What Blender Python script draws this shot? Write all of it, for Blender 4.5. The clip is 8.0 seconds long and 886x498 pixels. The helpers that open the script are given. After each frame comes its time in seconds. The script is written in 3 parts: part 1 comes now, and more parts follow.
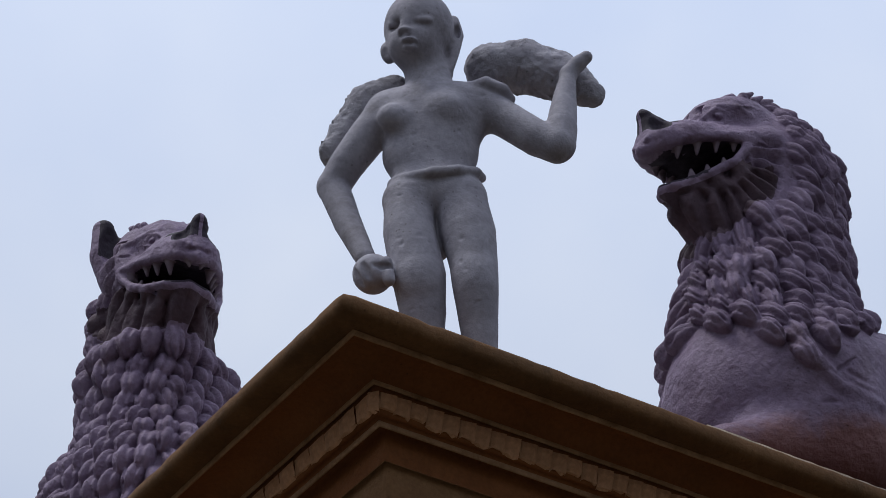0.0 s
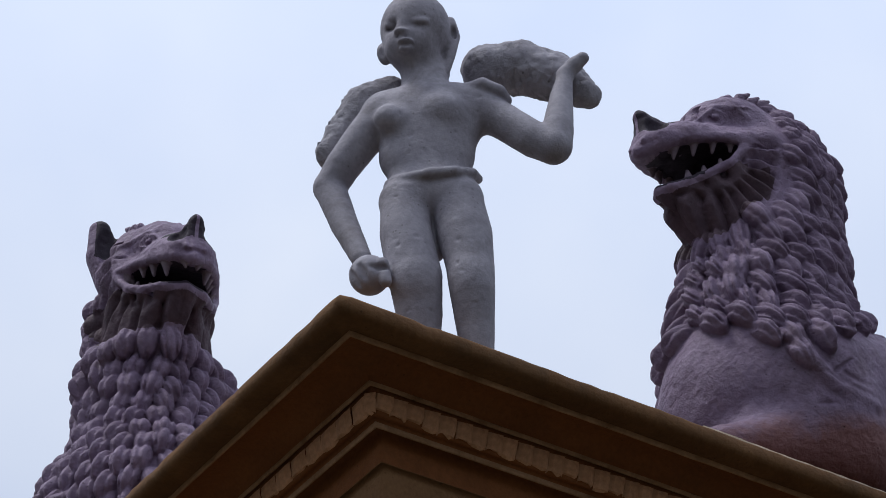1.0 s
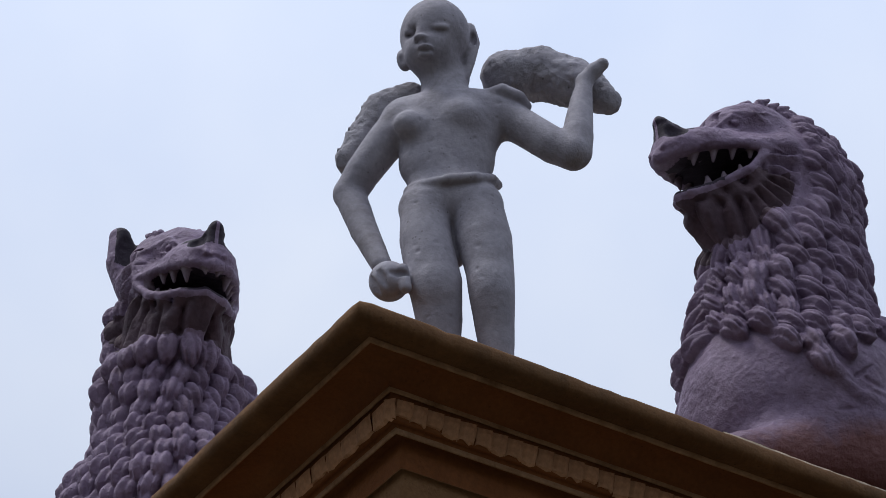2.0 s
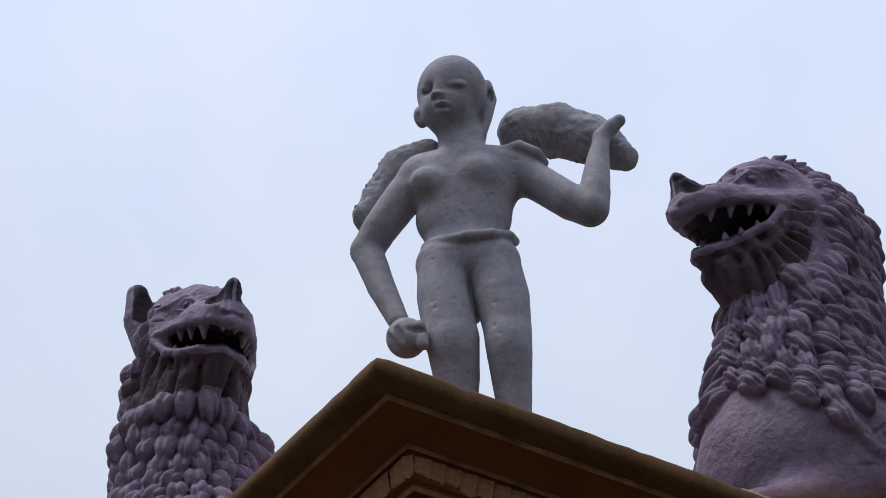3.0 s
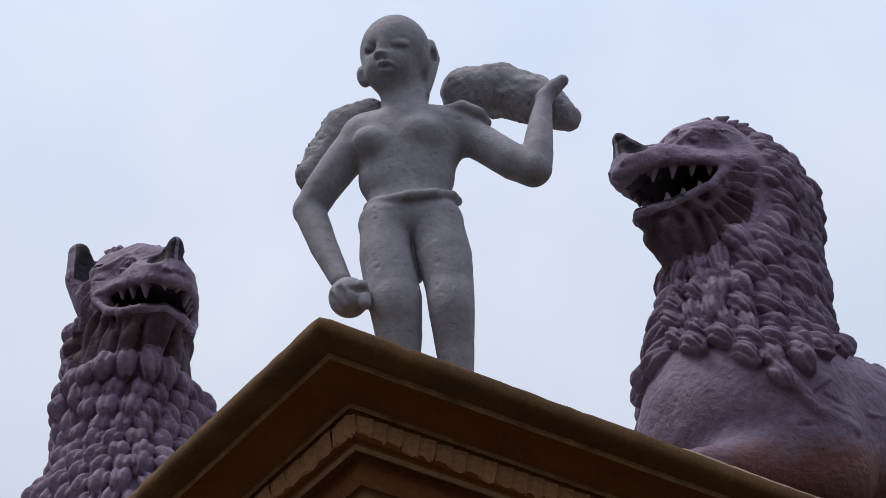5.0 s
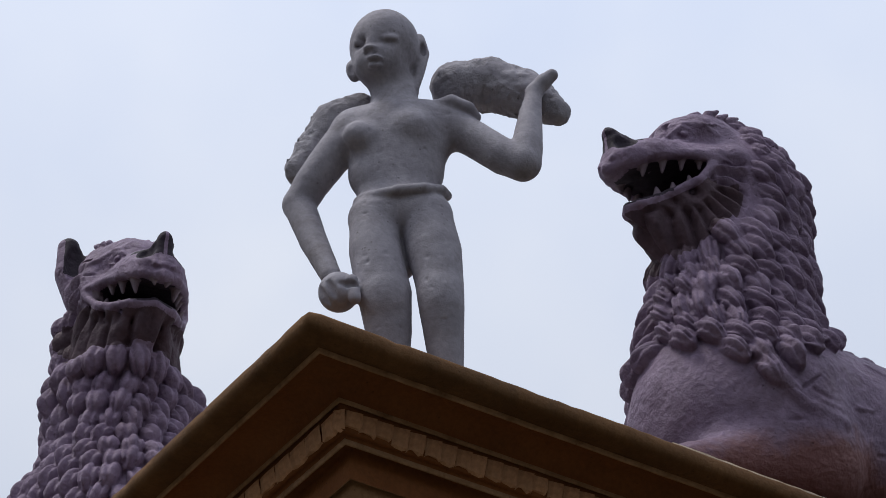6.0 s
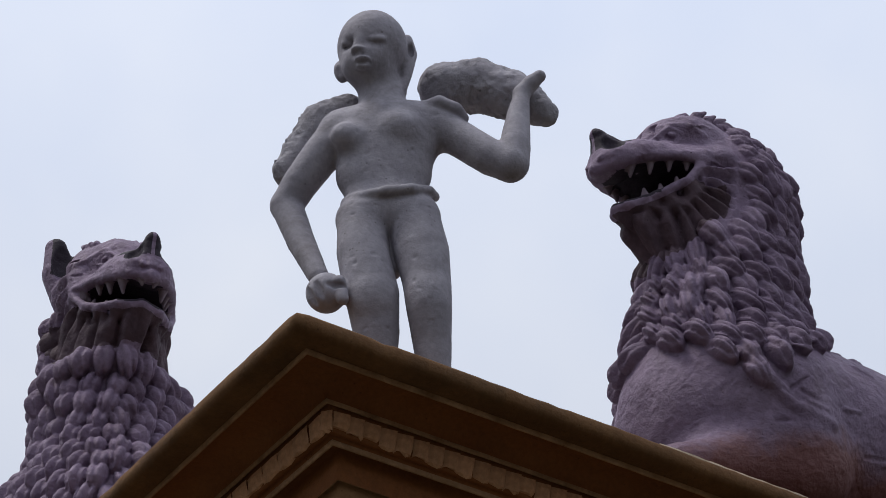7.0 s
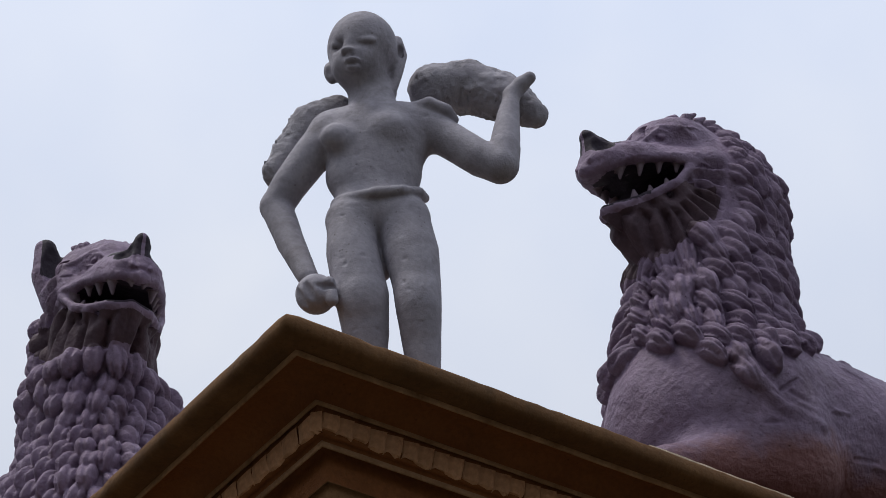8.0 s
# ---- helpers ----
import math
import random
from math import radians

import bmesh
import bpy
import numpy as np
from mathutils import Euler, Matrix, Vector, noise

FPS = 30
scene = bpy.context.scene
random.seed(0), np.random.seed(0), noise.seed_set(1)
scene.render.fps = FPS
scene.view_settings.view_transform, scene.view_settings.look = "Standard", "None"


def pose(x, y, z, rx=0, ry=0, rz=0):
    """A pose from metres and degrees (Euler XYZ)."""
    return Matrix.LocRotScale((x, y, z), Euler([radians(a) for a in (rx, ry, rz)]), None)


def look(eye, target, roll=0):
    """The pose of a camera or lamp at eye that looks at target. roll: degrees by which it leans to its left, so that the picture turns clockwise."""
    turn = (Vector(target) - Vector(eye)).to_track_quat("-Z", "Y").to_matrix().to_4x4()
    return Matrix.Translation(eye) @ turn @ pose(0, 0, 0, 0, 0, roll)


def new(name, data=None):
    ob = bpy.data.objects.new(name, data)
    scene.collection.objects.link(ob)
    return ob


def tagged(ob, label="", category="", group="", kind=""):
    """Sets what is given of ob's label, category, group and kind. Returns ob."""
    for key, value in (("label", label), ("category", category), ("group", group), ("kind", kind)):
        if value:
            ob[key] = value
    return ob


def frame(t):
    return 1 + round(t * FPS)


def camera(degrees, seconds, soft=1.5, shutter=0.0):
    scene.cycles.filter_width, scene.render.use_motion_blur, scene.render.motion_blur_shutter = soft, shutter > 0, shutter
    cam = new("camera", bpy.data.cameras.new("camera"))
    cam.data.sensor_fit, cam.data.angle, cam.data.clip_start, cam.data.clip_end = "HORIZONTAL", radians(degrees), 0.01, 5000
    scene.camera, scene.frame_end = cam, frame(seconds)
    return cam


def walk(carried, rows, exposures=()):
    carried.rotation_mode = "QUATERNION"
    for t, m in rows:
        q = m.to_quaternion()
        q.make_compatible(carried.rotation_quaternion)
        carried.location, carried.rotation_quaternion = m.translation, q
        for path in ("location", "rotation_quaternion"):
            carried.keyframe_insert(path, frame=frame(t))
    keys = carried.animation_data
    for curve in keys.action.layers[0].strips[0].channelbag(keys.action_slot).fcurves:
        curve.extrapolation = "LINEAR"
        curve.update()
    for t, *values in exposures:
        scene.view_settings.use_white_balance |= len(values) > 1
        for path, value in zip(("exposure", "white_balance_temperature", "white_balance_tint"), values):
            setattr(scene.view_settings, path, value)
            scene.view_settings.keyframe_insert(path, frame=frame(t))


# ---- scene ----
# Camera: a hand-held long lens from the ground, looking up at the roof corner.
cam = camera(18.5, 8.0, soft=0.6)
EYE = (0.0, 0.0, 1.6)
ROWS = [  # seconds, yaw, pitch, roll
    (0.0, 1.019, 36.069, -0.636),
    (0.5, 1.039, 36.111, -0.616),
    (1.0, 0.961, 36.093, -0.590),
    (1.2, 0.961, 36.075, -0.600),
    (2.3, 1.520, 36.370, -0.900),
    (2.5, 1.624, 36.560, -0.935),
    (3.0, 1.675, 37.403, -0.938),
    (3.5, 1.445, 37.247, -0.837),
    (4.0, 1.005, 36.759, -0.590),
    (4.5, 0.819, 36.664, -0.482),
    (4.7, 0.700, 36.620, -0.430),
    (5.8, 0.498, 36.476, -0.220),
    (6.0, 0.454, 36.452, -0.187),
    (6.5, 0.365, 36.451, -0.132),
    (7.0, 0.212, 36.473, -0.076),
    (7.5, 0.087, 36.510, 0.000),
    (8.0, 0.000, 36.500, 0.000),
]
walk(cam, [(t, pose(*EYE, 90 + pitch, roll, yaw)) for t, yaw, pitch, roll in ROWS],
     exposures=[(0.0, -0.12, 6080, 10), (0.4, 0.04, 6100, 10), (1.2, 0.04, 6120, 10), (3.0, 0.0, 6200, 10), (8.0, 0.0, 6500, 10)])

# World: pale overcast sky, thin cloud over a Nishita sky, and a weak wide sun.
SUN_ELEVATION, SUN_AZIMUTH = 66.0, -100.0   # degrees; azimuth from +y towards +x
world = bpy.data.worlds.new("overcast_sky")
scene.world = world
world.use_nodes = True
wn, wl = world.node_tree.nodes, world.node_tree.links
wn.clear()
sky = wn.new("ShaderNodeTexSky")
sky.sky_type, sky.sun_disc = "NISHITA", False
sky.sun_elevation, sky.sun_rotation = radians(SUN_ELEVATION), radians(SUN_AZIMUTH)
sky.dust_density = 3.0
clear = wn.new("ShaderNodeBackground")
clear.inputs["Strength"].default_value = 0.09
wl.new(sky.outputs[0], clear.inputs["Color"])
veil = wn.new("ShaderNodeTexNoise")
veil.inputs["Scale"].default_value = 5.0
veil.inputs["Detail"].default_value = 4.0
veil.inputs["Roughness"].default_value = 0.55
tone = wn.new("ShaderNodeValToRGB")
tone.color_ramp.elements[0].position, tone.color_ramp.elements[1].position = 0.30, 0.72
tone.color_ramp.elements[0].color = (0.635, 0.70, 0.85, 1)
tone.color_ramp.elements[1].color = (0.775, 0.81, 0.89, 1)
wl.new(veil.outputs["Fac"], tone.inputs["Fac"])
# an overcast sky is brightest overhead and dim towards the hazy, tree-lined horizon
height = wn.new("ShaderNodeSeparateXYZ")
wl.new(wn.new("ShaderNodeTexCoord").outputs["Generated"], height.inputs[0])
dome = wn.new("ShaderNodeMapRange")
dome.inputs["To Min"].default_value, dome.inputs["To Max"].default_value = 0.14, 1.0
wl.new(height.outputs["Z"], dome.inputs["Value"])
cloud = wn.new("ShaderNodeBackground")
gain = wn.new("ShaderNodeMath")
gain.operation = "MULTIPLY"
gain.inputs[1].default_value = 1.70
wl.new(dome.outputs[0], gain.inputs[0])
wl.new(gain.outputs[0], cloud.inputs["Strength"])
wl.new(tone.outputs["Color"], cloud.inputs["Color"])
both = wn.new("ShaderNodeMixShader")
both.inputs["Fac"].default_value = 0.86
wl.new(clear.outputs[0], both.inputs[1])
wl.new(cloud.outputs[0], both.inputs[2])
wl.new(both.outputs[0], wn.new("ShaderNodeOutputWorld").inputs["Surface"])

sun = new("sun", bpy.data.lights.new("sun", "SUN"))
sun.data.energy, sun.data.angle, sun.data.color = 1.5, radians(20), (1.0, 0.96, 0.9)
se, sa = radians(SUN_ELEVATION), radians(SUN_AZIMUTH)
sun.matrix_world = look((40 * math.sin(sa) * math.cos(se), 40 * math.cos(sa) * math.cos(se), 40 * math.sin(se)), (0, 0, 0))


# ---- materials ----
def surface(name, dark, light, stain, scale=6.0, stain_amount=0.5, rough=0.8, bump=0.25, grain=90.0, pits=0.0, vary=0.0, foot=None):
    """Painted plaster: mottled between two tones, blotched with a stain colour, with grain and pits as relief."""
    m = bpy.data.materials.new(name)
    m.use_nodes = True
    n, l = m.node_tree.nodes, m.node_tree.links
    b = n["Principled BSDF"]
    where = n.new("ShaderNodeTexCoord").outputs["Object"]

    def tex(s, detail, rough_=0.6, distortion=0.0):
        t = n.new("ShaderNodeTexNoise")
        t.inputs["Scale"].default_value, t.inputs["Detail"].default_value = s, detail
        t.inputs["Roughness"].default_value, t.inputs["Distortion"].default_value = rough_, distortion
        l.new(where, t.inputs["Vector"])
        return t.outputs["Fac"]

    def ramp(fac, a, c, ca, cc):
        r = n.new("ShaderNodeValToRGB")
        r.color_ramp.elements[0].position, r.color_ramp.elements[1].position = a, c
        r.color_ramp.elements[0].color, r.color_ramp.elements[1].color = (*ca, 1), (*cc, 1)
        l.new(fac, r.inputs["Fac"])
        return r.outputs["Color"]

    def mix(fac, a, c, kind="MIX"):
        x = n.new("ShaderNodeMix")
        x.data_type, x.blend_type = "RGBA", kind
        if isinstance(fac, float):
            x.inputs["Factor"].default_value = fac
        else:
            l.new(fac, x.inputs["Factor"])
        l.new(a, x.inputs["A"])
        l.new(c, x.inputs["B"])
        return x.outputs["Result"]

    base = ramp(tex(scale, 6.0), 0.32, 0.68, dark, light)
    blot = ramp(tex(scale * 0.45, 8.0, 0.7, 0.6), 0.52, 0.74, (0, 0, 0), (stain_amount,) * 3)
    tone_ = n.new("ShaderNodeRGB")
    tone_.outputs[0].default_value = (*stain, 1)
    col = mix(blot, base, tone_.outputs[0])
    fine = ramp(tex(grain, 3.0), 0.3, 0.7, (0.86, 0.86, 0.86), (1.08, 1.08, 1.08))
    col = mix(1.0, col, fine, "MULTIPLY")
    # small dark specks and scuffs
    dots = n.new("ShaderNodeTexVoronoi")
    dots.inputs["Scale"].default_value, dots.inputs["Randomness"].default_value = 34.0, 1.0
    l.new(where, dots.inputs["Vector"])
    speck = ramp(dots.outputs["Distance"], 0.06, 0.16, (0.45, 0.42, 0.40), (1, 1, 1))
    some = ramp(tex(4.0, 3.0), 0.50, 0.60, (0, 0, 0), (0.75, 0.75, 0.75))
    col = mix(some, col, mix(1.0, col, speck, "MULTIPLY"))
    if foot:
        # an older coat laid bare low down, with a ragged edge that dips towards the front
        place = n.new("ShaderNodeSeparateXYZ")
        l.new(where, place.inputs[0])

        def math_(kind, a, c):
            x = n.new("ShaderNodeMath")
            x.operation = kind
            for k, v in enumerate((a, c)):
                if isinstance(v, float):
                    x.inputs[k].default_value = v
                else:
                    l.new(v, x.inputs[k])
            return x.outputs[0]
        ahead = math_("MAXIMUM", math_("ADD", place.outputs["X"], 0.12), 0.0)
        level = math_("ADD", place.outputs["Z"], math_("MULTIPLY", ahead, 0.32))
        level = math_("ADD", level, math_("MULTIPLY", tex(5.0, 8.0, 0.65, 0.4), 0.30))
        bare = ramp(level, 0.40, 0.50, (1, 1, 1), (0, 0, 0))
        old = n.new("ShaderNodeRGB")
        old.outputs[0].default_value = (*foot, 1)
        col = mix(bare, col, old.outputs[0])
    if vary:
        info = n.new("ShaderNodeObjectInfo")
        r = ramp(info.outputs["Random"], 0.0, 1.0, (1 - vary,) * 3, (1 + vary,) * 3)
        col = mix(1.0, col, r, "MULTIPLY")
    height = tex(grain, 5.0, 0.65)
    if pits:
        v = n.new("ShaderNodeTexVoronoi")
        v.inputs["Scale"].default_value = 26.0
        l.new(where, v.inputs["Vector"])
        hole = ramp(v.outputs["Distance"], 0.04, 0.12, (0, 0, 0), (1, 1, 1))
        few = ramp(tex(7.0, 2.0), 0.55, 0.62, (1, 1, 1), (0, 0, 0))
        add = n.new("ShaderNodeMath")
        add.operation = "MAXIMUM"
        l.new(hole, add.inputs[0])
        l.new(few, add.inputs[1])
        mul = n.new("ShaderNodeMath")
        mul.operation = "MULTIPLY_ADD"
        mul.inputs[1].default_value = pits
        l.new(add.outputs[0], mul.inputs[0])
        l.new(height, mul.inputs[2])
        height = mul.outputs[0]
        pit_tone = ramp(add.outputs[0], 0.0, 1.0, (0.55, 0.52, 0.5), (1, 1, 1))
        col = mix(0.6, col, mix(1.0, col, pit_tone, "MULTIPLY"))
    l.new(col, b.inputs["Base Color"])
    bp = n.new("ShaderNodeBump")
    bp.inputs["Strength"].default_value, bp.inputs["Distance"].default_value = bump, 0.012
    l.new(height, bp.inputs["Height"])
    l.new(bp.outputs["Normal"], b.inputs["Normal"])
    b.inputs["Roughness"].default_value = rough
    b.inputs["Specular IOR Level"].default_value = 0.25
    return m


GREY = surface("grey_statue_paint", (0.245, 0.229, 0.260), (0.366, 0.345, 0.383), (0.160, 0.140, 0.142), 7.0, 0.9, 0.72, 0.32, 45.0, 1.6)
GREY_ROUGH = surface("grey_pelt_plaster", (0.258, 0.243, 0.268), (0.378, 0.360, 0.392), (0.24, 0.21, 0.20), 11.0, 0.6, 0.85, 0.9, 36.0, 0.8)
MAUVE = surface("mauve_lion_paint", (0.160, 0.109, 0.170), (0.272, 0.202, 0.286), (0.110, 0.066, 0.088), 7.0, 0.75, 0.62, 0.85, 48.0, 1.2, foot=(0.160, 0.068, 0.064))
# dark nose paint, used too as painted-in shade for mouth, nostrils and ear
DARK = surface("dark_nose_paint_and_hollow_shade", (0.021, 0.014, 0.023), (0.043, 0.030, 0.046), (0.015, 0.010, 0.015), 9.0, 0.6, 0.7, 0.4, 80.0)
# maroon throat coat, darkened further to stand in for shade beneath the jaw
THROAT = surface("maroon_throat_with_jaw_shade", (0.060, 0.036, 0.047), (0.112, 0.072, 0.090), (0.055, 0.023, 0.027), 8.0, 0.8, 0.65, 0.6, 50.0, 0.6)
TOOTH = surface("dull_tooth_paint", (0.15, 0.110, 0.140), (0.23, 0.180, 0.210), (0.10, 0.07, 0.08), 20.0, 0.5, 0.7, 0.2, 90.0)
OCHRE = surface("ochre_wall_paint", (0.215, 0.076, 0.023), (0.28, 0.106, 0.034), (0.12, 0.050, 0.019), 3.0, 0.6, 0.75, 0.3, 70.0, 0.4)
DENTIL = surface("worn_dentil_paint", (0.50, 0.262, 0.138), (0.65, 0.360, 0.200), (0.22, 0.11, 0.05), 9.0, 0.6, 0.8, 0.4, 70.0, 0.4, 0.08)
CREAM = surface("faded_wall_paint", (0.25, 0.130, 0.058), (0.32, 0.175, 0.082), (0.15, 0.080, 0.04), 4.0, 0.6, 0.8, 0.4, 70.0, 0.4)
WORN = surface("weathered_cornice_paint", (0.130, 0.064, 0.026), (0.200, 0.102, 0.042), (0.075, 0.048, 0.024), 5.0, 0.7, 0.85, 0.5, 60.0, 0.6)
# beads are paler than the ochre mouldings beside them
PALE_BEAD = surface("pale_bead_plaster", (0.29, 0.158, 0.076), (0.46, 0.275, 0.155), (0.12, 0.06, 0.026), 12.0, 0.8, 0.85, 0.4, 60.0, 0.4)
MORTAR = surface("mortar_with_lit_rim", (0.34, 0.27, 0.19), (0.48, 0.40, 0.30), (0.25, 0.18, 0.11), 14.0, 0.8, 0.9, 0.4, 60.0)
CEMENT = surface("roof_cement", (0.26, 0.25, 0.23), (0.36, 0.35, 0.32), (0.15, 0.14, 0.12), 2.0, 0.7, 0.9, 0.5, 40.0)
EARTH = surface("dusty_ground", (0.045, 0.04, 0.03), (0.08, 0.07, 0.05), (0.035, 0.04, 0.022), 0.6, 0.7, 0.95, 0.5, 14.0)


# ---- mesh tools ----
def mesh_object(name, verts, faces, mats, parent=None, label="", smooth=True, slots=None):
    me = bpy.data.meshes.new(name)
    me.from_pydata(verts, [], faces)
    for m in mats:
        me.materials.append(m)
    if slots is not None:
        me.polygons.foreach_set("material_index", np.asarray(slots, dtype=np.int32))
    me.polygons.foreach_set("use_smooth", np.full(len(me.polygons), smooth))
    me.update()
    ob = new(name, me)
    if parent:
        ob.parent = parent
    return tagged(ob, label)


def part(name, bm, material, parent, label=""):
    me = bpy.data.meshes.new(name)
    bm.to_mesh(me)
    bm.free()
    me.materials.append(material)
    ob = new(name, me)
    ob.parent = parent
    return tagged(ob, label)


def lattice_noise(shape, cells, rng):
    """Smooth random field on a grid, by blending a coarse random lattice."""
    a = rng.random([max(2, c + 1) for c in cells]).astype(np.float32) * 2 - 1
    for axis, size in enumerate(shape):
        x = np.linspace(0, a.shape[axis] - 1.001, size)
        i = x.astype(int)
        w = (x - i)
        w = (w * w * (3 - 2 * w)).astype(np.float32)
        w = w.reshape([-1 if k == axis else 1 for k in range(3)])
        a = np.take(a, i, axis) * (1 - w) + np.take(a, i + 1, axis) * w
    return a


class Clay:
    """A body modelled as a distance field on a grid: lumps are blended in or carved out, then skinned."""

    def __init__(self, low, high, step):
        self.low, self.step = np.array(low, float), step
        self.n = np.ceil((np.array(high) - self.low) / step).astype(int) + 1
        self.d = np.full(self.n, 1.0, np.float32)

    def region(self, low, high):
        a = np.clip(((np.array(low) - self.low) / self.step).astype(int) - 2, 0, self.n - 1)
        b = np.clip(((np.array(high) - self.low) / self.step).astype(int) + 3, 1, self.n)
        axes = [(self.low[k] + self.step * np.arange(a[k], b[k])).astype(np.float32) for k in range(3)]
        g = np.meshgrid(*axes, indexing="ij")
        return tuple(slice(a[k], b[k]) for k in range(3)), g

    def blend(self, cut, e, k, carve):
        d = self.d[cut]
        if carve:
            h = np.clip(0.5 - 0.5 * (d + e) / k, 0, 1)
            self.d[cut] = d + (-e - d) * h + k * h * (1 - h)
        else:
            h = np.clip(0.5 + 0.5 * (e - d) / k, 0, 1)
            self.d[cut] = e + (d - e) * h - k * h * (1 - h)

    def cap(self, p, q, r, s=None, k=0.02, flat=1.0, carve=False):
        """A limb from p to q, of radius r there and s here; flat squeezes it along y about its axis."""
        s = r if s is None else s
        p, q, m = np.array(p, float), np.array(q, float), max(r, s) + 1.5 * k + 0.01
        cut, (x, y, z) = self.region(np.minimum(p, q) - m, np.maximum(p, q) + m)
        v = q - p
        vv = max(float(v @ v), 1e-9)
        t = np.clip(((x - p[0]) * v[0] + (y - p[1]) * v[1] + (z - p[2]) * v[2]) / vv, 0, 1)
        dx, dy, dz = x - p[0] - t * v[0], (y - p[1] - t * v[1]) / flat, z - p[2] - t * v[2]
        e = (np.sqrt(dx * dx + dy * dy + dz * dz) - (r + (s - r) * t)) * min(1.0, (1 + flat) / 2)
        self.blend(cut, e, k, carve)
        return self

    def chain(self, points, radii, k=0.02, flat=1.0, carve=False):
        """A bent limb through points, of the given radii, blended in as one piece."""
        p, m = np.array(points, float), max(radii) * max(1.0, flat) + 1.5 * k + 0.01
        cut, (x, y, z) = self.region(p.min(0) - m, p.max(0) + m)
        best = None
        for i in range(len(p) - 1):
            v = p[i + 1] - p[i]
            vv = max(float(v @ v), 1e-9)
            t = np.clip(((x - p[i][0]) * v[0] + (y - p[i][1]) * v[1] + (z - p[i][2]) * v[2]) / vv, 0, 1)
            dx, dy, dz = x - p[i][0] - t * v[0], (y - p[i][1] - t * v[1]) / flat, z - p[i][2] - t * v[2]
            e = (np.sqrt(dx * dx + dy * dy + dz * dz) - (radii[i] + (radii[i + 1] - radii[i]) * t)) * min(1.0, (1 + flat) / 2)
            best = e if best is None else np.minimum(best, e)
        self.blend(cut, best, k, carve)
        return self

    def egg(self, c, r, turn=(0, 0, 0), k=0.03, carve=False):
        """An ellipsoid with half axes r, turned by Euler degrees or a matrix."""
        c, r = np.array(c, float), np.array(r, float)
        m = r.max() + 1.5 * k + 0.01
        cut, (x, y, z) = self.region(c - m, c + m)
        rot = np.array(turn if isinstance(turn, Matrix) else Euler([radians(a) for a in turn]).to_matrix())
        u = [(x - c[0]) * rot[0, i] + (y - c[1]) * rot[1, i] + (z - c[2]) * rot[2, i] for i in range(3)]
        k0 = np.sqrt((u[0] / r[0]) ** 2 + (u[1] / r[1]) ** 2 + (u[2] / r[2]) ** 2)
        k1 = np.sqrt((u[0] / r[0] ** 2) ** 2 + (u[1] / r[1] ** 2) ** 2 + (u[2] / r[2] ** 2) ** 2)
        e = k0 * (k0 - 1) / np.maximum(k1, 1e-6)
        self.blend(cut, e, k, carve)
        return self

    def pod(self, c, r, turn, grooves, k=0.002):
        """An almond-shaped lump, tapering along its own x, scored lengthwise by grooves."""
        c, r = np.array(c, float), np.array(r, float)
        m = r.max() + 0.012
        cut, (x, y, z) = self.region(c - m, c + m)
        rot = np.array(turn)
        u = [(x - c[0]) * rot[0, i] + (y - c[1]) * rot[1, i] + (z - c[2]) * rot[2, i] for i in range(3)]
        t = np.clip(u[0] / r[0], -1.2, 1.2)
        a, b = u[1] / (r[1] * (1 - 0.22 * t)), u[2] / (r[2] * (1 + 0.20 * t))
        e = (np.sqrt(t * t + a * a + b * b) - 1) * r[1:].min()
        for i in range(grooves):
            s = 0.95 * ((2 * i + 1) / grooves - 1) * (1 - 0.25 * t * t) + 0.15 * t
            e = e + 0.010 * np.exp(-((a - s) / (0.22 / grooves + 0.07)) ** 2) * np.clip(b * 4, 0, 1)
        self.blend(cut, e, k, False)
        return self

    def flute(self, axis, reach, hub, count, curl, depth, inner, outer):
        """Lapped ribs that fan out over the throat from a hub under the jaw; s is measured round an upright axis."""
        cut, (x, y, z) = self.region((-0.30, -0.36, 0.88), (0.60, 0.36, 1.66))
        s = reach * np.abs(np.arctan2(y, x - axis)) - hub[0]
        a, far = np.arctan2(s, hub[1] - z), np.hypot(s, hub[1] - z)
        p = a * count + curl * far
        p = p - np.floor(p)
        dip = np.where(p < 0.16, p / 0.16, 1 - (p - 0.16) / 0.84) ** 1.3 * depth
        fade = np.clip((far - inner(a)) / 0.02, 0, 1) * np.clip((outer(a) - far) / 0.03, 0, 1) * np.clip((2.1 - a) / 0.1, 0, 1)
        self.d[cut] += dip * fade
        return self

    def girdle(self, z, axis, count=260):
        """Points of the outer surface at one height, going round an upright axis."""
        a = np.linspace(-math.pi, math.pi, count, endpoint=False)
        r = np.arange(0.46, 0.08, -0.006)
        p = np.stack([axis + np.cos(a)[:, None] * (r * 1.35)[None], np.sin(a)[:, None] * r[None], np.full((count, len(r)), z)], 2)
        d, _ = self.sample(p.reshape(-1, 3))
        inside = (d.reshape(count, len(r)) < 0)
        first = inside.argmax(1)
        keep = np.flatnonzero(inside.any(1) & (first > 0))
        d, first = d.reshape(count, len(r))[keep], first[keep]
        row = np.arange(len(keep))
        w = (d[row, first - 1] / (d[row, first - 1] - d[row, first]))[:, None]
        return p[keep, first - 1] * (1 - w) + p[keep, first] * w

    def roughen(self, size, amount, seed, low=None, high=None):
        rng = np.random.default_rng(seed)
        cells = (self.n * self.step / size).astype(int) + 1
        f = lattice_noise(self.n, cells, rng) * amount
        if low is not None:
            cut, _ = self.region(low, high)
            self.d[cut] += f[cut]
        else:
            self.d += f
        return self

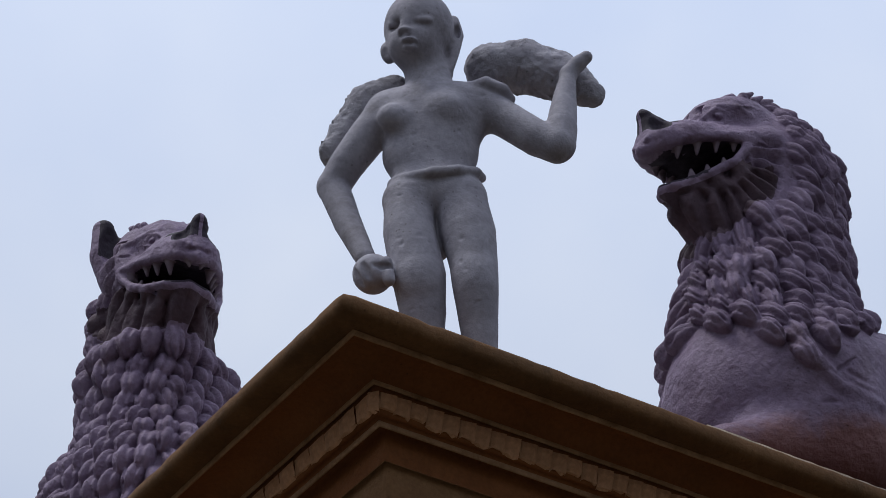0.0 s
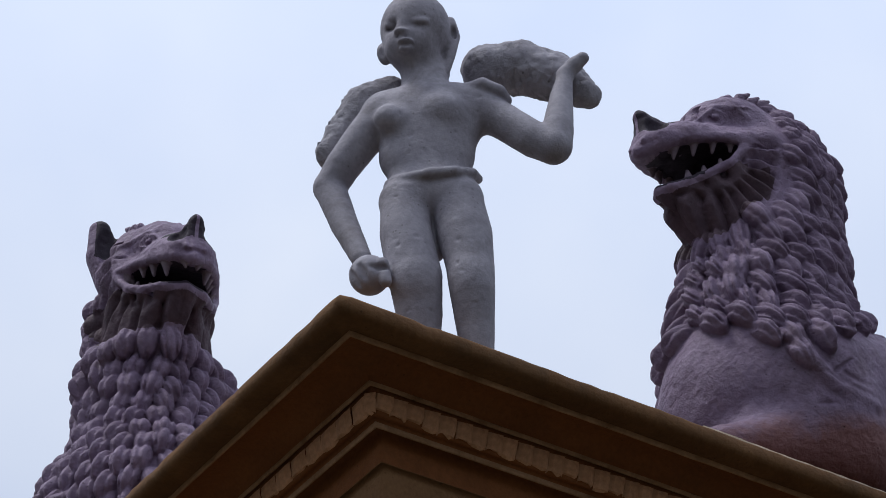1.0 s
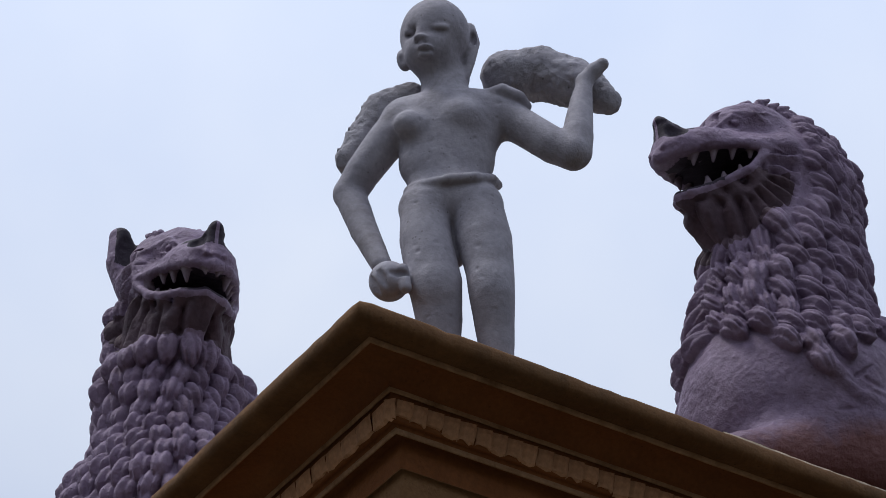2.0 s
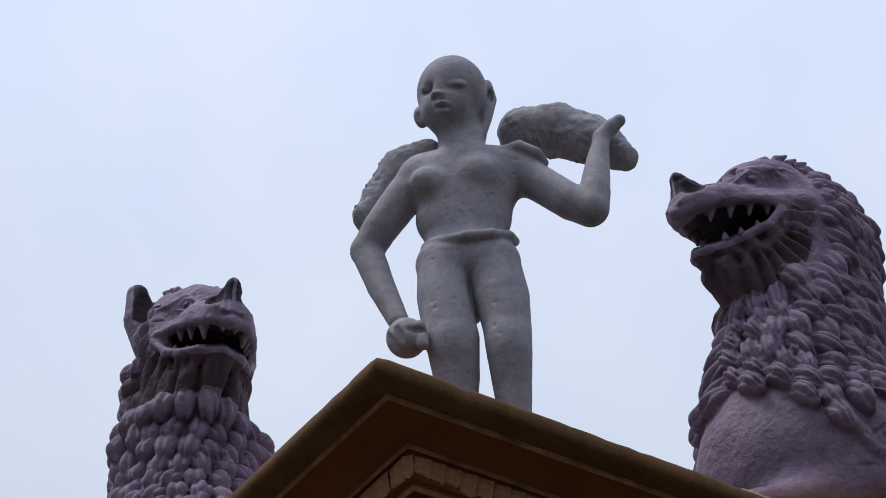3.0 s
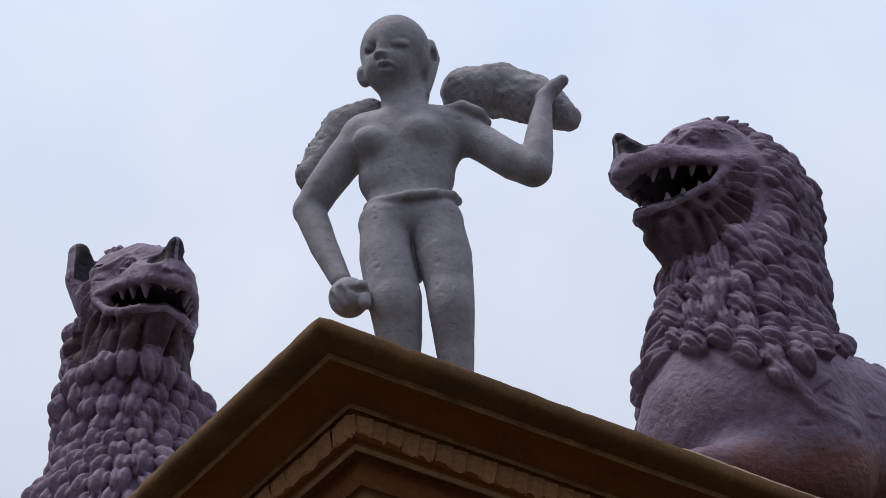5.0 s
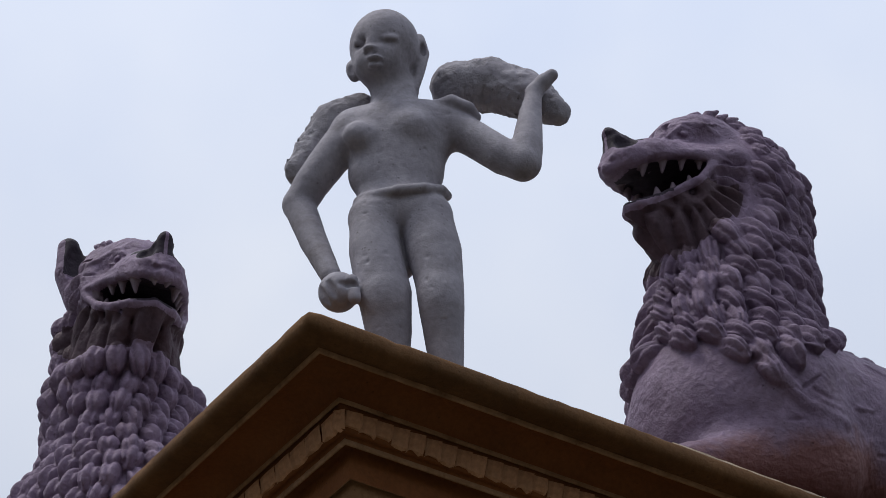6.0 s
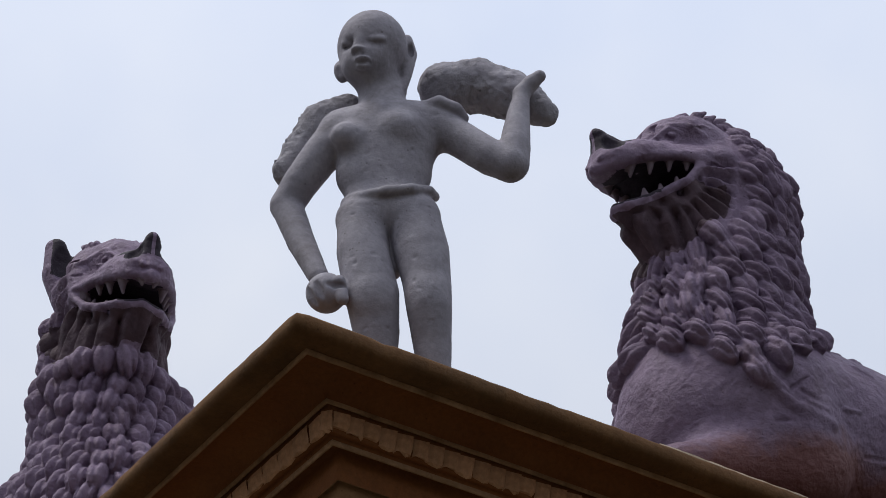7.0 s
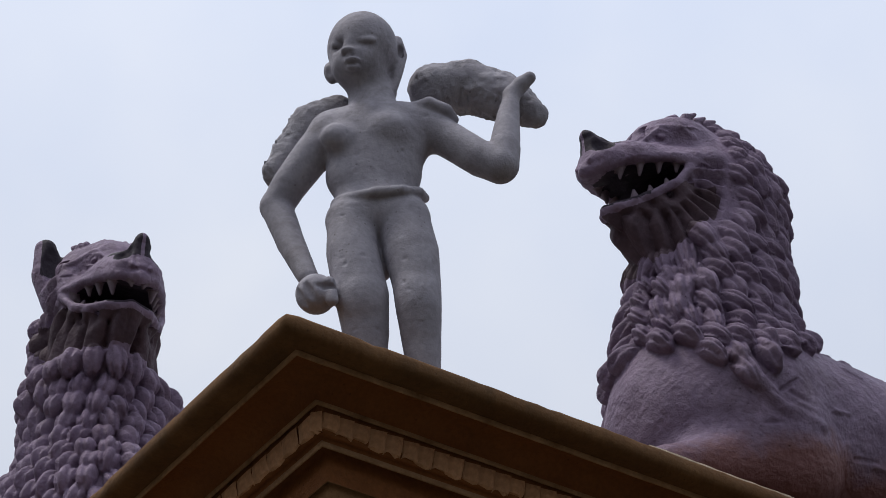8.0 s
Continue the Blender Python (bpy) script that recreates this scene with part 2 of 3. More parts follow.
    def skin(self, rounds=2):
        """Vertices and quads of the surface."""
        s = self.d < 0
        c = [s[i:s.shape[0] - 1 + i, j:s.shape[1] - 1 + j, k:s.shape[2] - 1 + k] for i in (0, 1) for j in (0, 1) for k in (0, 1)]
        count = sum(a.astype(np.int8) for a in c)
        cell = np.argwhere((count > 0) & (count < 8))
        ids = np.full(np.array(s.shape) - 1, -1, np.int32)
        ids[tuple(cell.T)] = np.arange(len(cell))
        total, hits = np.zeros((len(cell), 3)), np.zeros(len(cell))
        corner = [np.array((i, j, k)) for i in (0, 1) for j in (0, 1) for k in (0, 1)]
        for a in range(8):
            for b in range(a + 1, 8):
                if abs(corner[a] - corner[b]).sum() != 1:
                    continue
                da = self.d[tuple((cell + corner[a]).T)]
                db = self.d[tuple((cell + corner[b]).T)]
                cross = (da < 0) != (db < 0)
                t = np.where(cross, da / np.where(cross, da - db, 1), 0)
                total += np.where(cross[:, None], corner[a] + t[:, None] * (corner[b] - corner[a]), 0)
                hits += cross
        verts = (cell + total / hits[:, None]) * self.step + self.low
        quads = []
        for axis in range(3):
            o = [k for k in range(3) if k != axis]
            lo = [slice(1, -1)] * 3
            lo[axis] = slice(0, -1)
            hi = list(lo)
            hi[axis] = slice(1, None)
            a, b = s[tuple(lo)], s[tuple(hi)]
            for flip in (False, True):
                e = np.argwhere((a & ~b) if not flip else (~a & b))
                if not len(e):
                    continue
                base = e.copy()
                for k in o:
                    base[:, k] += 1
                ring = []
                for du, dv in ((0, 0), (1, 0), (1, 1), (0, 1)):
                    p = base.copy()
                    p[:, o[0]] -= 1 - du
                    p[:, o[1]] -= 1 - dv
                    ring.append(ids[tuple(p.T)])
                q = np.stack(ring, 1)
                if flip != (axis == 1):
                    q = q[:, ::-1]
                quads.append(q)
        quads = np.concatenate(quads)
        quads = quads[(quads >= 0).all(1)]
        a = quads.ravel()
        b = np.roll(quads, -1, 1).ravel()
        degree = np.bincount(a, minlength=len(verts))[:, None]
        for pull in (0.45, -0.32, 0.6, -0.35, 0.6, -0.35)[:rounds]:
            near = np.stack([np.bincount(a, verts[b, k], len(verts)) for k in range(3)], 1) / np.maximum(degree, 1)
            verts = verts + pull * (near - verts)
        return verts, quads

    def sample(self, p):
        """The distance and its slope at points p, for settling ornaments on the surface."""
        g = np.clip((p - self.low) / self.step, 1, self.n - 3)
        i = g.astype(int)
        w = g - i

        def at(i, w):
            r = 0
            for a in (0, 1):
                for b in (0, 1):
                    for c in (0, 1):
                        r = r + self.d[i[:, 0] + a, i[:, 1] + b, i[:, 2] + c] * (w[:, 0] if a else 1 - w[:, 0]) * (w[:, 1] if b else 1 - w[:, 1]) * (w[:, 2] if c else 1 - w[:, 2])
            return r
        grad = np.stack([(at(np.clip(i + e, 0, self.n - 2), w) - at(np.clip(i - e, 0, self.n - 2), w)) / (2 * self.step) for e in np.eye(3, dtype=int)], 1)
        return at(i, w), grad

    def settle(self, p, rounds=12):
        for _ in range(rounds):
            d, g = self.sample(p)
            p = p - 0.8 * d[:, None] * g / np.maximum((g * g).sum(1), 0.05)[:, None]
        d, g = self.sample(p)
        return p, g / np.maximum(np.linalg.norm(g, axis=1), 1e-6)[:, None], np.abs(d)


# ---- the ground and the building's corner ----
CORNER = pose(-0.467, 6.585, 0, 0, 0, 33.3)   # the cornice's near corner; x and y run along the two faces
TOP = 6.25                                    # the roof's height
SIDE = 6.5

bm = bmesh.new()
bmesh.ops.create_grid(bm, x_segments=24, y_segments=24, size=2500)
ground = part("ground", bm, EARTH, None, "dusty trodden earth round the building")
tagged(ground, category="ground", kind="structure")

building = new("gate_building")
building.matrix_world = CORNER
tagged(building, "ochre-painted plaster building with a moulded cornice and flat roof", "building", kind="structure")

# the cornice's section: inset from the outer edge, drop from the roof
NOSE = [(0.42, 0.0), (0.016, 0.0), (0.006, 0.003), (0.001, 0.010), (0.0, 0.024), (0.001, 0.039), (0.008, 0.050), (0.020, 0.056), (0.045, 0.058), (0.068, 0.057), (0.093, 0.054)]
BEAD = [(0.095, 0.061), (0.097, 0.068), (0.101, 0.070), (0.105, 0.066), (0.107, 0.050)]
SOFFIT = [(0.112, 0.034), (0.14, 0.022), (0.18, 0.016), (0.22, 0.018), (0.256, 0.036), (0.268, 0.056), (0.271, 0.070)]
BEAD_2 = [(0.272, 0.076), (0.274, 0.081), (0.278, 0.083), (0.282, 0.080), (0.284, 0.066)]
BAND = [(0.288, 0.060), (0.293, 0.072), (0.302, 0.158), (0.318, 0.160), (0.326, 0.148), (0.332, 0.166)]
BEAD_3 = [(0.333, 0.172), (0.335, 0.180), (0.339, 0.183), (0.343, 0.179), (0.345, 0.160)]
FOOT = [(0.352, 0.150), (0.364, 0.140), (0.378, 0.140), (0.386, 0.146), (0.390, 0.156), (0.392, 0.260), (0.394, 0.262), (0.397, 0.246), (0.402, 0.234), (0.412, 0.234), (0.414, 0.266), (0.416, 0.272), (0.428, 0.36)]


def sweep(name, section, material, seed, wear, parent, label=""):
    """A moulding run round the roof's four sides, mitred at the corners, a little uneven along its length."""
    rng = np.random.default_rng(seed)
    count = 150
    t = np.linspace(0, 1, count, endpoint=False) ** 1.0
    verts, rings = [], 0
    for side in range(4):
        rough = np.interp(t * 200, np.arange(201), rng.normal(0, 1, 201)) + 0.6 * np.interp(t * 30, np.arange(31), rng.normal(0, 1, 31))
        chips = np.where(rng.random(count) < 0.05, rng.random(count) * 2.5, 0)
        for i, w in enumerate(t):
            for n, h in section:
                edge = max(0.0, 1 - n / 0.06) if n < 0.06 else 0.25
                d = wear * edge * (rough[i] + (chips[i] if h < 0.02 and n < 0.05 else 0))
                n2, h2 = n + abs(d) * 0.6, h + 0.8 * d if n < 0.3 else h
                a = n2 + (SIDE - 2 * n2) * w
                p = ((a, n2), (SIDE - n2, a), (SIDE - a, SIDE - n2), (n2, SIDE - a))[side]
                verts.append((*p, TOP - h2))
            rings += 1
    k = len(section)
    faces = [(r * k + j, r * k + j + 1, ((r + 1) % rings) * k + j + 1, ((r + 1) % rings) * k + j) for r in range(rings) for j in range(k - 1)]
    return mesh_object(name, verts, faces, [material], parent, label)


sweep("cornice_nose", NOSE, WORN, 3, 0.0024, building, "weathered rounded cornice edge")
sweep("bead", NOSE[-1:] + BEAD, PALE_BEAD, 4, 0.0030, building, "pale bead of the cornice")
sweep("cornice_soffit", BEAD[-1:] + SOFFIT, OCHRE, 5, 0.0008, building)
sweep("bead", SOFFIT[-1:] + BEAD_2, PALE_BEAD, 6, 0.0030, building, "pale bead of the cornice")
sweep("dentil_band", BEAD_2[-1:] + BAND, OCHRE, 7, 0.0008, building)
sweep("bead", BAND[-1:] + BEAD_3, PALE_BEAD, 8, 0.0030, building, "pale bead of the cornice")
sweep("cornice_foot", BEAD_3[-1:] + FOOT[:6], OCHRE, 9, 0.0008, building)
sweep("wall_top", FOOT[5:], CREAM, 10, 0.0008, building, "faded cream-ochre wall head")

bm = bmesh.new()
bmesh.ops.create_cube(bm, size=1, matrix=Matrix.Translation((SIDE / 2, SIDE / 2, TOP - 0.06)) @ Matrix.Diagonal((SIDE - 0.8, SIDE - 0.8, 0.116, 1)))
part("roof_slab", bm, CEMENT, building, "grey cement roof")
for cx, cy, sx, sy in ((SIDE / 2, 0.582, SIDE - 0.864, 0.3), (SIDE / 2, SIDE - 0.582, SIDE - 0.864, 0.3), (0.582, SIDE / 2, 0.3, SIDE - 1.464), (SIDE - 0.582, SIDE / 2, 0.3, SIDE - 1.464)):
    bm = bmesh.new()
    bmesh.ops.create_cube(bm, size=1, matrix=Matrix.Translation((cx, cy, (TOP - 0.34) / 2)) @ Matrix.Diagonal((sx, sy, TOP - 0.34, 1)))
    part("wall", bm, CREAM, building, "faded cream-ochre wall")


def dentil_mesh(width, seed, score):
    """A small block with a hollowed, lapped face, as pressed into wet plaster."""
    rng = np.random.default_rng(seed)
    us, vs = (-0.5, -0.44, -0.2, 0.2, 0.44, 0.5), (0.0, 0.06, 0.3, 0.7, 0.93, 1.0)
    verts = []
    lap, ragged = rng.uniform(0.006, 0.011) * (1.0 if score == 0 else 0.35), rng.uniform(-0.010, 0.008)
    for v in vs:
        cut = 1.0 if v < rng.uniform(0.45, 0.75) else 0.25     # the joint is scored in the upper part only
        for i, u in enumerate(us):
            out = 0.003 + lap * (u + 0.5) * cut + 0.010 * (1 - (2 * u) ** 2) * (1 - (2 * v - 1) ** 4) + 0.0022 * rng.random()
            if i == 0 and v < 0.7:
                out = score
            drop = 0.094 + (0.064 + ragged + 0.005 * rng.normal() * (v == 1.0)) * v
            verts.append((u * width + 0.0012 * rng.normal(), -out + 0.010 * v + (0.006 if v == 1.0 else 0), -drop))
    w = len(us)
    faces = [(j * w + i, (j + 1) * w + i, (j + 1) * w + i + 1, j * w + i + 1) for j in range(len(vs) - 1) for i in range(w - 1)]
    me = bpy.data.meshes.new("dentil")
    me.from_pydata(verts, [], faces)
    me.materials.append(DENTIL)
    return me


for face, pitch, width in ((0, 0.058, 0.0585), (1, 0.096, 0.0965)):
    shapes = [dentil_mesh(width, 20 + k, 0.0 if face == 0 else 0.0035) for k in range(9)]
    place = random.Random(7 + face)
    for i in range(int(5.6 / pitch)):
        d = new("dentil", shapes[place.randrange(9)])
        d.parent = building
        a = 0.306 + pitch * (i + 0.5) + place.uniform(-0.002, 0.002)
        d.matrix_basis = pose(a, 0.292, TOP, 0, place.uniform(-2, 2), 0) if face == 0 else pose(0.292, a, TOP, place.uniform(-2, 2), 0, -90)

# a leaf-like block where the two rows of dentils meet
leaf = new("corner_leaf", dentil_mesh(0.040, 61, 0.0))
leaf.parent = building
leaf.matrix_basis = pose(0.301, 0.301, TOP, 0, 4, -45)

# a thin ragged mortar lip on the roof's edge, coloured pale for its lit rim
ragged = np.random.default_rng(31)
verts, faces = [], []
for i in range(160):
    a = 1.35 + 0.03 * i
    h = max(0.0005, 0.0015 + 0.0015 * ragged.normal())
    n = 0.006 + 0.002 * ragged.random()
    verts += [(a, n, TOP - 0.004), (a, n + 0.001, TOP + h), (a, n + 0.014, TOP + h), (a, n + 0.02, TOP - 0.004)]
    if i:
        faces += [(4 * i - 4 + j, 4 * i - 3 + j, 4 * i + 1 + j, 4 * i + j) for j in range(3)]
mesh_object("mortar_lip", verts, faces, [MORTAR], building, "mortar lip along the roof edge, paled as a lit rim")


# ---- the lions on the roof ----
def lock(c, point, normal, down, length, width, height, grooves, twist):
    """A plump almond-shaped lock of mane pressed on a surface, with grooves scored along it."""
    normal = Vector(normal)
    down = (Vector(down) - normal * normal.dot(Vector(down))).normalized()
    across = normal.cross(down)
    down = (down + across * twist).normalized()
    lift = (normal - down * 0.24).normalized()
    across = lift.cross(down).normalized()
    along = across.cross(lift)
    point = Vector(point) + lift * (height * 0.22)
    c.pod(tuple(point), (length * 0.56, width * 0.505, height), Matrix((along, across, lift)).transposed(), grooves)


GRAIN = 0.005


def lion(place, seed, ears, upper, lower, fangs_up, fangs_low, fan, girth, swell, chest, throat, hem, size, sway, jitter, comb, bend, label):
    """A crouching lion, x ahead, y to its left: body, ribbed throat, open jaws, mane of shell-shaped locks.
    upper and lower are the lips from the mouth's corner to the front: ahead, half width, height."""
    rng = random.Random(seed)
    c = Clay((-1.68, -0.47, -0.03), (0.68, 0.47 + 1.05 * bend, 1.96), GRAIN)
    # trunk, chest, legs
    c.cap((-0.15, 0.1 * bend, 0.50), (-1.25, 1.1 * bend, 0.49), 0.38 - 0.08 * bend, 0.38, 0.05, 0.95)
    c.egg((0.04 + 0.4 * chest[0], 0.05 * bend, 0.44), (0.40, 0.35 - 0.08 * bend, 0.42), (0, 0, 0), 0.12)
    for s in (-1, 1):
        c.egg((-1.18, 0.26 * s + 1.05 * bend, 0.34), (0.36, 0.18, 0.36), (0, 0, 0), 0.06)
        c.cap((0.05, 0.22 * s, 0.20), (0.43, 0.20 * s, 0.08), 0.14, 0.085, 0.10)
        c.cap((-1.0, 0.33 * s + 0.9 * bend, 0.08), (-0.72, 0.34 * s + 0.65 * bend, 0.07), 0.09, 0.08, 0.04)
        c.cap((0.02, (0.24 - 0.1 * bend) * s, 0.50), (-0.10, (0.26 - 0.1 * bend) * s, 0.20), 0.13, 0.13, 0.14)
    # neck and head
    c.cap((0.0, 0.1 * bend, 0.84), (-0.28, 0.35 * bend, 0.56), 0.07, 0.13, 0.08, 1.1)
    c.cap((0.03 + chest[0], chest[1], 0.60), (-0.01 + chest[0] * 0.4, chest[1] * 0.7, 1.02), 0.308, 0.240, 0.08, 0.96)
    c.cap((0.0, 0, 1.02), (-0.02, 0, 1.40), 0.236, 0.238, 0.08, 0.90 * girth)
    c.egg((0.01, 0, 1.495), (0.262, 0.212 * girth, 0.262), (0, 0, 0), 0.08)
    c.egg((0.355, 0, 1.478), (0.220, upper[2][1] + 0.012, 0.118), (0, 14, 0), 0.06)
    c.egg((0.18, 0, 1.662), (0.19, 0.16, 0.115), (0, 22, 0), 0.06)
    c.egg((0.14, 0, lower[-1][2] - 0.005), (0.22, 0.135 * girth, 0.060), (0, 2, 0), 0.05)
    c.cap((0.08, 0, 1.27), (0.04, 0, 1.00), 0.205, 0.232, 0.05, 0.98 * girth)
    # cheeks, and the throat's skin stretched from the lower lip to the neck
    for s in (-1, 1):
        c.cap((0.12, 0.145 * s * girth, 1.50), (0.40, 0.075 * s, 1.475), 0.085, 0.06, 0.04)
        for f, w, h in lower:
            c.cap((f - 0.032, (w - 0.016) * s, h - 0.022), (0.06, 0.105 * s * min(1, w / 0.1), 1.06), 0.032, 0.118, 0.035)
    c.egg((0.24, 0, lower[-1][2] - 0.050), (0.18, 0.11, 0.055), (0, 0, 0), 0.04)
    for centre, radii, k in swell:
        c.egg(centre, radii, (0, 0, 0), k)
    c.roughen(0.11, 0.006, seed)
    c.roughen(0.035, 0.0018, seed + 1)
    # jaws: the gap between the lips, a tongue's hump, then ribs fanning over the throat
    share = np.linspace(0, 1, 9)
    profile = [np.stack([np.interp(share, np.linspace(0, 1, len(lip)), [q[k] for q in lip]) for k in range(3)], 1) for lip in (upper, lower)]
    mouth = [tuple(q) for q in ((profile[0] + profile[1]) / 2) * (1, 0, 1)]
    gape = [max(0.014, 0.5 * abs(a - b)) for a, b in zip(profile[0][:, 2], profile[1][:, 2])]
    mouth.append((0.66, 0, mouth[-1][2] - 0.02))
    gape.append(gape[-1])
    c.chain(mouth, gape, 0.012, 5.0, carve=True)
    c.egg((0.22, 0, mouth[3][2] - 0.05), (0.15, 0.08, 0.05), (0, 15, 0), 0.02)
    c.flute(0.05, 0.24, *fan)
    for s in (-1, 1):
        c.chain([(f, w * s, h) for f, w, h in upper], (0.012,) + (0.015,) * (len(upper) - 2) + (0.020,), 0.022)
        c.chain([(f, w * s, h) for f, w, h in lower], (0.013,) + (0.016,) * (len(lower) - 1), 0.022)
        # eye in low relief, ringed by lids, under a brow
        def on_face(points):
            q, n, _ = c.settle(np.array([(f, w * s, h) for f, w, h in points]))
            return [tuple(v) for v in q]
        eye = on_face([(0.315, 0.15, 1.605)])[0]
        lids = [on_face([(0.315 + wide * math.cos(a), 0.15, 1.605 + 0.50 * wide * math.sin(a) + 0.1 * wide * math.cos(a)) for a in (2 * math.pi * i / 12 for i in range(13))]) for wide in (0.036, 0.050)]
        brow = on_face([(0.40, 0.12, 1.61), (0.33, 0.16, 1.655), (0.24, 0.18, 1.655), (0.18, 0.2, 1.63)])
        c.egg(eye, (0.021, 0.011, 0.012), (0, 15, 0), 0.003)
        for ring, r in zip(lids, (0.0055, 0.0060)):
            c.chain(ring, (r,) * 13, 0.004)
        c.chain(brow, (0.005, 0.009, 0.009, 0.005), 0.016)
        # flank of the nostril, pinched folds over the lip, cheek fold
        c.egg((0.485, 0.050 * s, 1.455), (0.070, 0.045, 0.040), (0, 10, 0), 0.025)
        for w in (0.012, 0.040):
            c.chain([(0.53, w * s, 1.47), (0.568, w * 0.9 * s, 1.428)], (0.016, 0.011), 0.008)
        for k in range(5):
            f, h = rng.uniform(0.10, 0.44), rng.uniform(1.47, 1.68)
            line = on_face([(f, 0.2, h), (f - rng.uniform(0.04, 0.09), 0.2, h + rng.uniform(-0.02, 0.03))])
            c.cap(line[0], line[1], 0.0045, 0.002, 0.006, carve=rng.random() < 0.6)
    # upturned pointed nose: ridge, front edge and flanks round two deep nostrils
    c.cap((0.490, 0, 1.470), (0.546, 0, 1.558), 0.078, 0.028, 0.02, 1.15)
    c.cap((0.37, 0, 1.545), (0.556, 0, 1.576), 0.032, 0.016, 0.02)
    nostrils = [(np.array((0.535, 0.070 * s, 1.512)), np.array((0.046, 0.038, 0.048))) for s in (-1, 1)]
    for centre, radii in nostrils:
        c.egg(tuple(centre), tuple(radii), (0, 0, 0), 0.008, carve=True)
    for s in ears:
        c.chain([(0.02, 0.165 * s, 1.57), (0.0, 0.212 * s, 1.70), (0.0, 0.236 * s, 1.815)], (0.072, 0.070, 0.045), 0.025)
        c.egg((0.072, 0.215 * s, 1.735), (0.042, 0.048, 0.112), (6 * s, 0, 20 * s), 0.010, carve=True)
    # mane: rows of locks round the neck, over the nape and down the shoulders
    seeds, locks = [], []
    row, z = 0, 1.76
    while z > 0.30:
        small = 0.72 if z > 1.55 else 0.88 if z > 1.25 else 1.0
        ring = c.girdle(z, 0.0 if z > 0.9 else 0.05)
        if len(ring) > 20:
            run = np.concatenate([[0], np.cumsum(np.linalg.norm(np.diff(ring, axis=0), axis=1))])
            step = size[1] * small * 1.02
            at = np.arange(step * (0.25 + 0.5 * (row % 2)), run[-1], step)
            for q in np.stack([np.interp(at, run, ring[:, k]) for k in range(3)], 1):
                seeds.append((*(q + np.array([rng.uniform(-1, 1) for _ in range(3)]) * 0.006 * (1 + 3 * jitter)), small))
        z -= size[2] * small
        row += 1
    seeds = np.array(seeds)
    pts, normals, miss = c.settle(seeds[:, :3], 4)
    for p, n, m, small in zip(pts, normals, miss, seeds[:, 3]):
        f, h = p[0], p[2]
        if m > 0.02 or h > throat[0] and f > 0.05 + max(0, throat[2] - h) * throat[1] or n[2] > 0.85 or h < np.interp(f, *hem):
            continue
        if any(p[1] * s > 0.14 and h > 1.5 and f > -0.14 for s in ears):
            continue
        locks.append((p, n, (0.05, 0, -1) if n[2] < 0.7 else (-1, 0, -0.2), size[0] * small * rng.uniform(0.92, 1.1), size[1] * small * rng.uniform(0.94, 1.06), size[3] * small * rng.uniform(0.88, 1.15),
                      rng.choice(comb), sway * (1 if p[1] > 0 else -1) + rng.uniform(-jitter, jitter)))
    # pointed scales down the crown and nape, small locks beside them, a ridge of locks along the spine
    seeds = [(0.22 - 0.062 * i + rng.uniform(-0.012, 0.012), 0.058 * k + 0.03 * (i % 2), 1.9) for i in range(7) for k in ((-1, 0, 1) if i < 3 else (-2, -1, 0, 1, 2))]
    pts, normals, miss = c.settle(np.array(seeds))
    for p, n, m in zip(pts, normals, miss):
        if m < 0.02 and not any(p[1] * s > 0.13 for s in ears):
            locks.append((p, n, (-1, 0, 0), 0.075, 0.056, 0.022 * rng.uniform(0.8, 1.3), 1, rng.uniform(-0.4, 0.4)))
    seeds = [(0.345 * math.cos(a), side, 1.47 + 0.345 * math.sin(a)) for a in (radians(60 + 10.5 * i) for i in range(12)) for side in (-0.125, -0.045, 0.045, 0.125)]
    seeds += [(-0.31, side, 1.38 - 0.068 * i) for i in range(6) for side in (-0.12, -0.04, 0.04, 0.12)]
    pts, normals, miss = c.settle(np.array(seeds))
    scales = []
    for p, n, m in zip(pts, normals, miss):
        if m < 0.02:
            tip = np.array((-n[2], 0, n[0] if n[0] < 0 else -n[0]))
            p = p + n * (0.016 if p[0] < 0.08 else 0.0)
            scales.append((p, p + 0.030 * n + 0.040 * tip * rng.uniform(0.8, 1.2), rng.uniform(0.016, 0.023)))
    seeds = [(-0.37 - 0.095 * i, 0.075 * k + bend * (0.26 + 0.105 * i), 0.93) for i in range(12) for k in ((-2, -1, 0, 1, 2) if i < 2 else (-1, 0, 1) if i < 4 else (0,))]
    pts, normals, miss = c.settle(np.array(seeds))
    for p, n, m in zip(pts, normals, miss):
        if m < 0.02 and n[2] > 0.55:
            locks.append((p, n, (-1, 0, 0), 0.11, 0.075, 0.026, 2, rng.uniform(-0.3, 0.3)))
    for one in locks:
        lock(c, *one)
    for p, q, r in scales:
        c.cap(tuple(p), tuple(q), r, 0.007, 0.006)
    c.roughen(0.018, 0.0018, seed + 2)
    # teeth: hung from the upper lip and set on the lower one, by the share of the lip's length
    fangs = []
    for s in (-1, 1):
        for teeth, lip, way in ((fangs_up, profile[0], -1), (fangs_low, profile[1], 1)):
            for u, a, r in teeth:
                f, w, h = (np.interp(u, share, lip[:, k]) for k in range(3))
                fangs.append(((f - 0.004, (w - 0.018) * s, h + 0.004 * way), (f - 0.004, (w - 0.026) * s, h + a * way), r))
    for p, q, r in fangs:
        c.cap(p, q, r * 1.1, 0.006, 0.004)
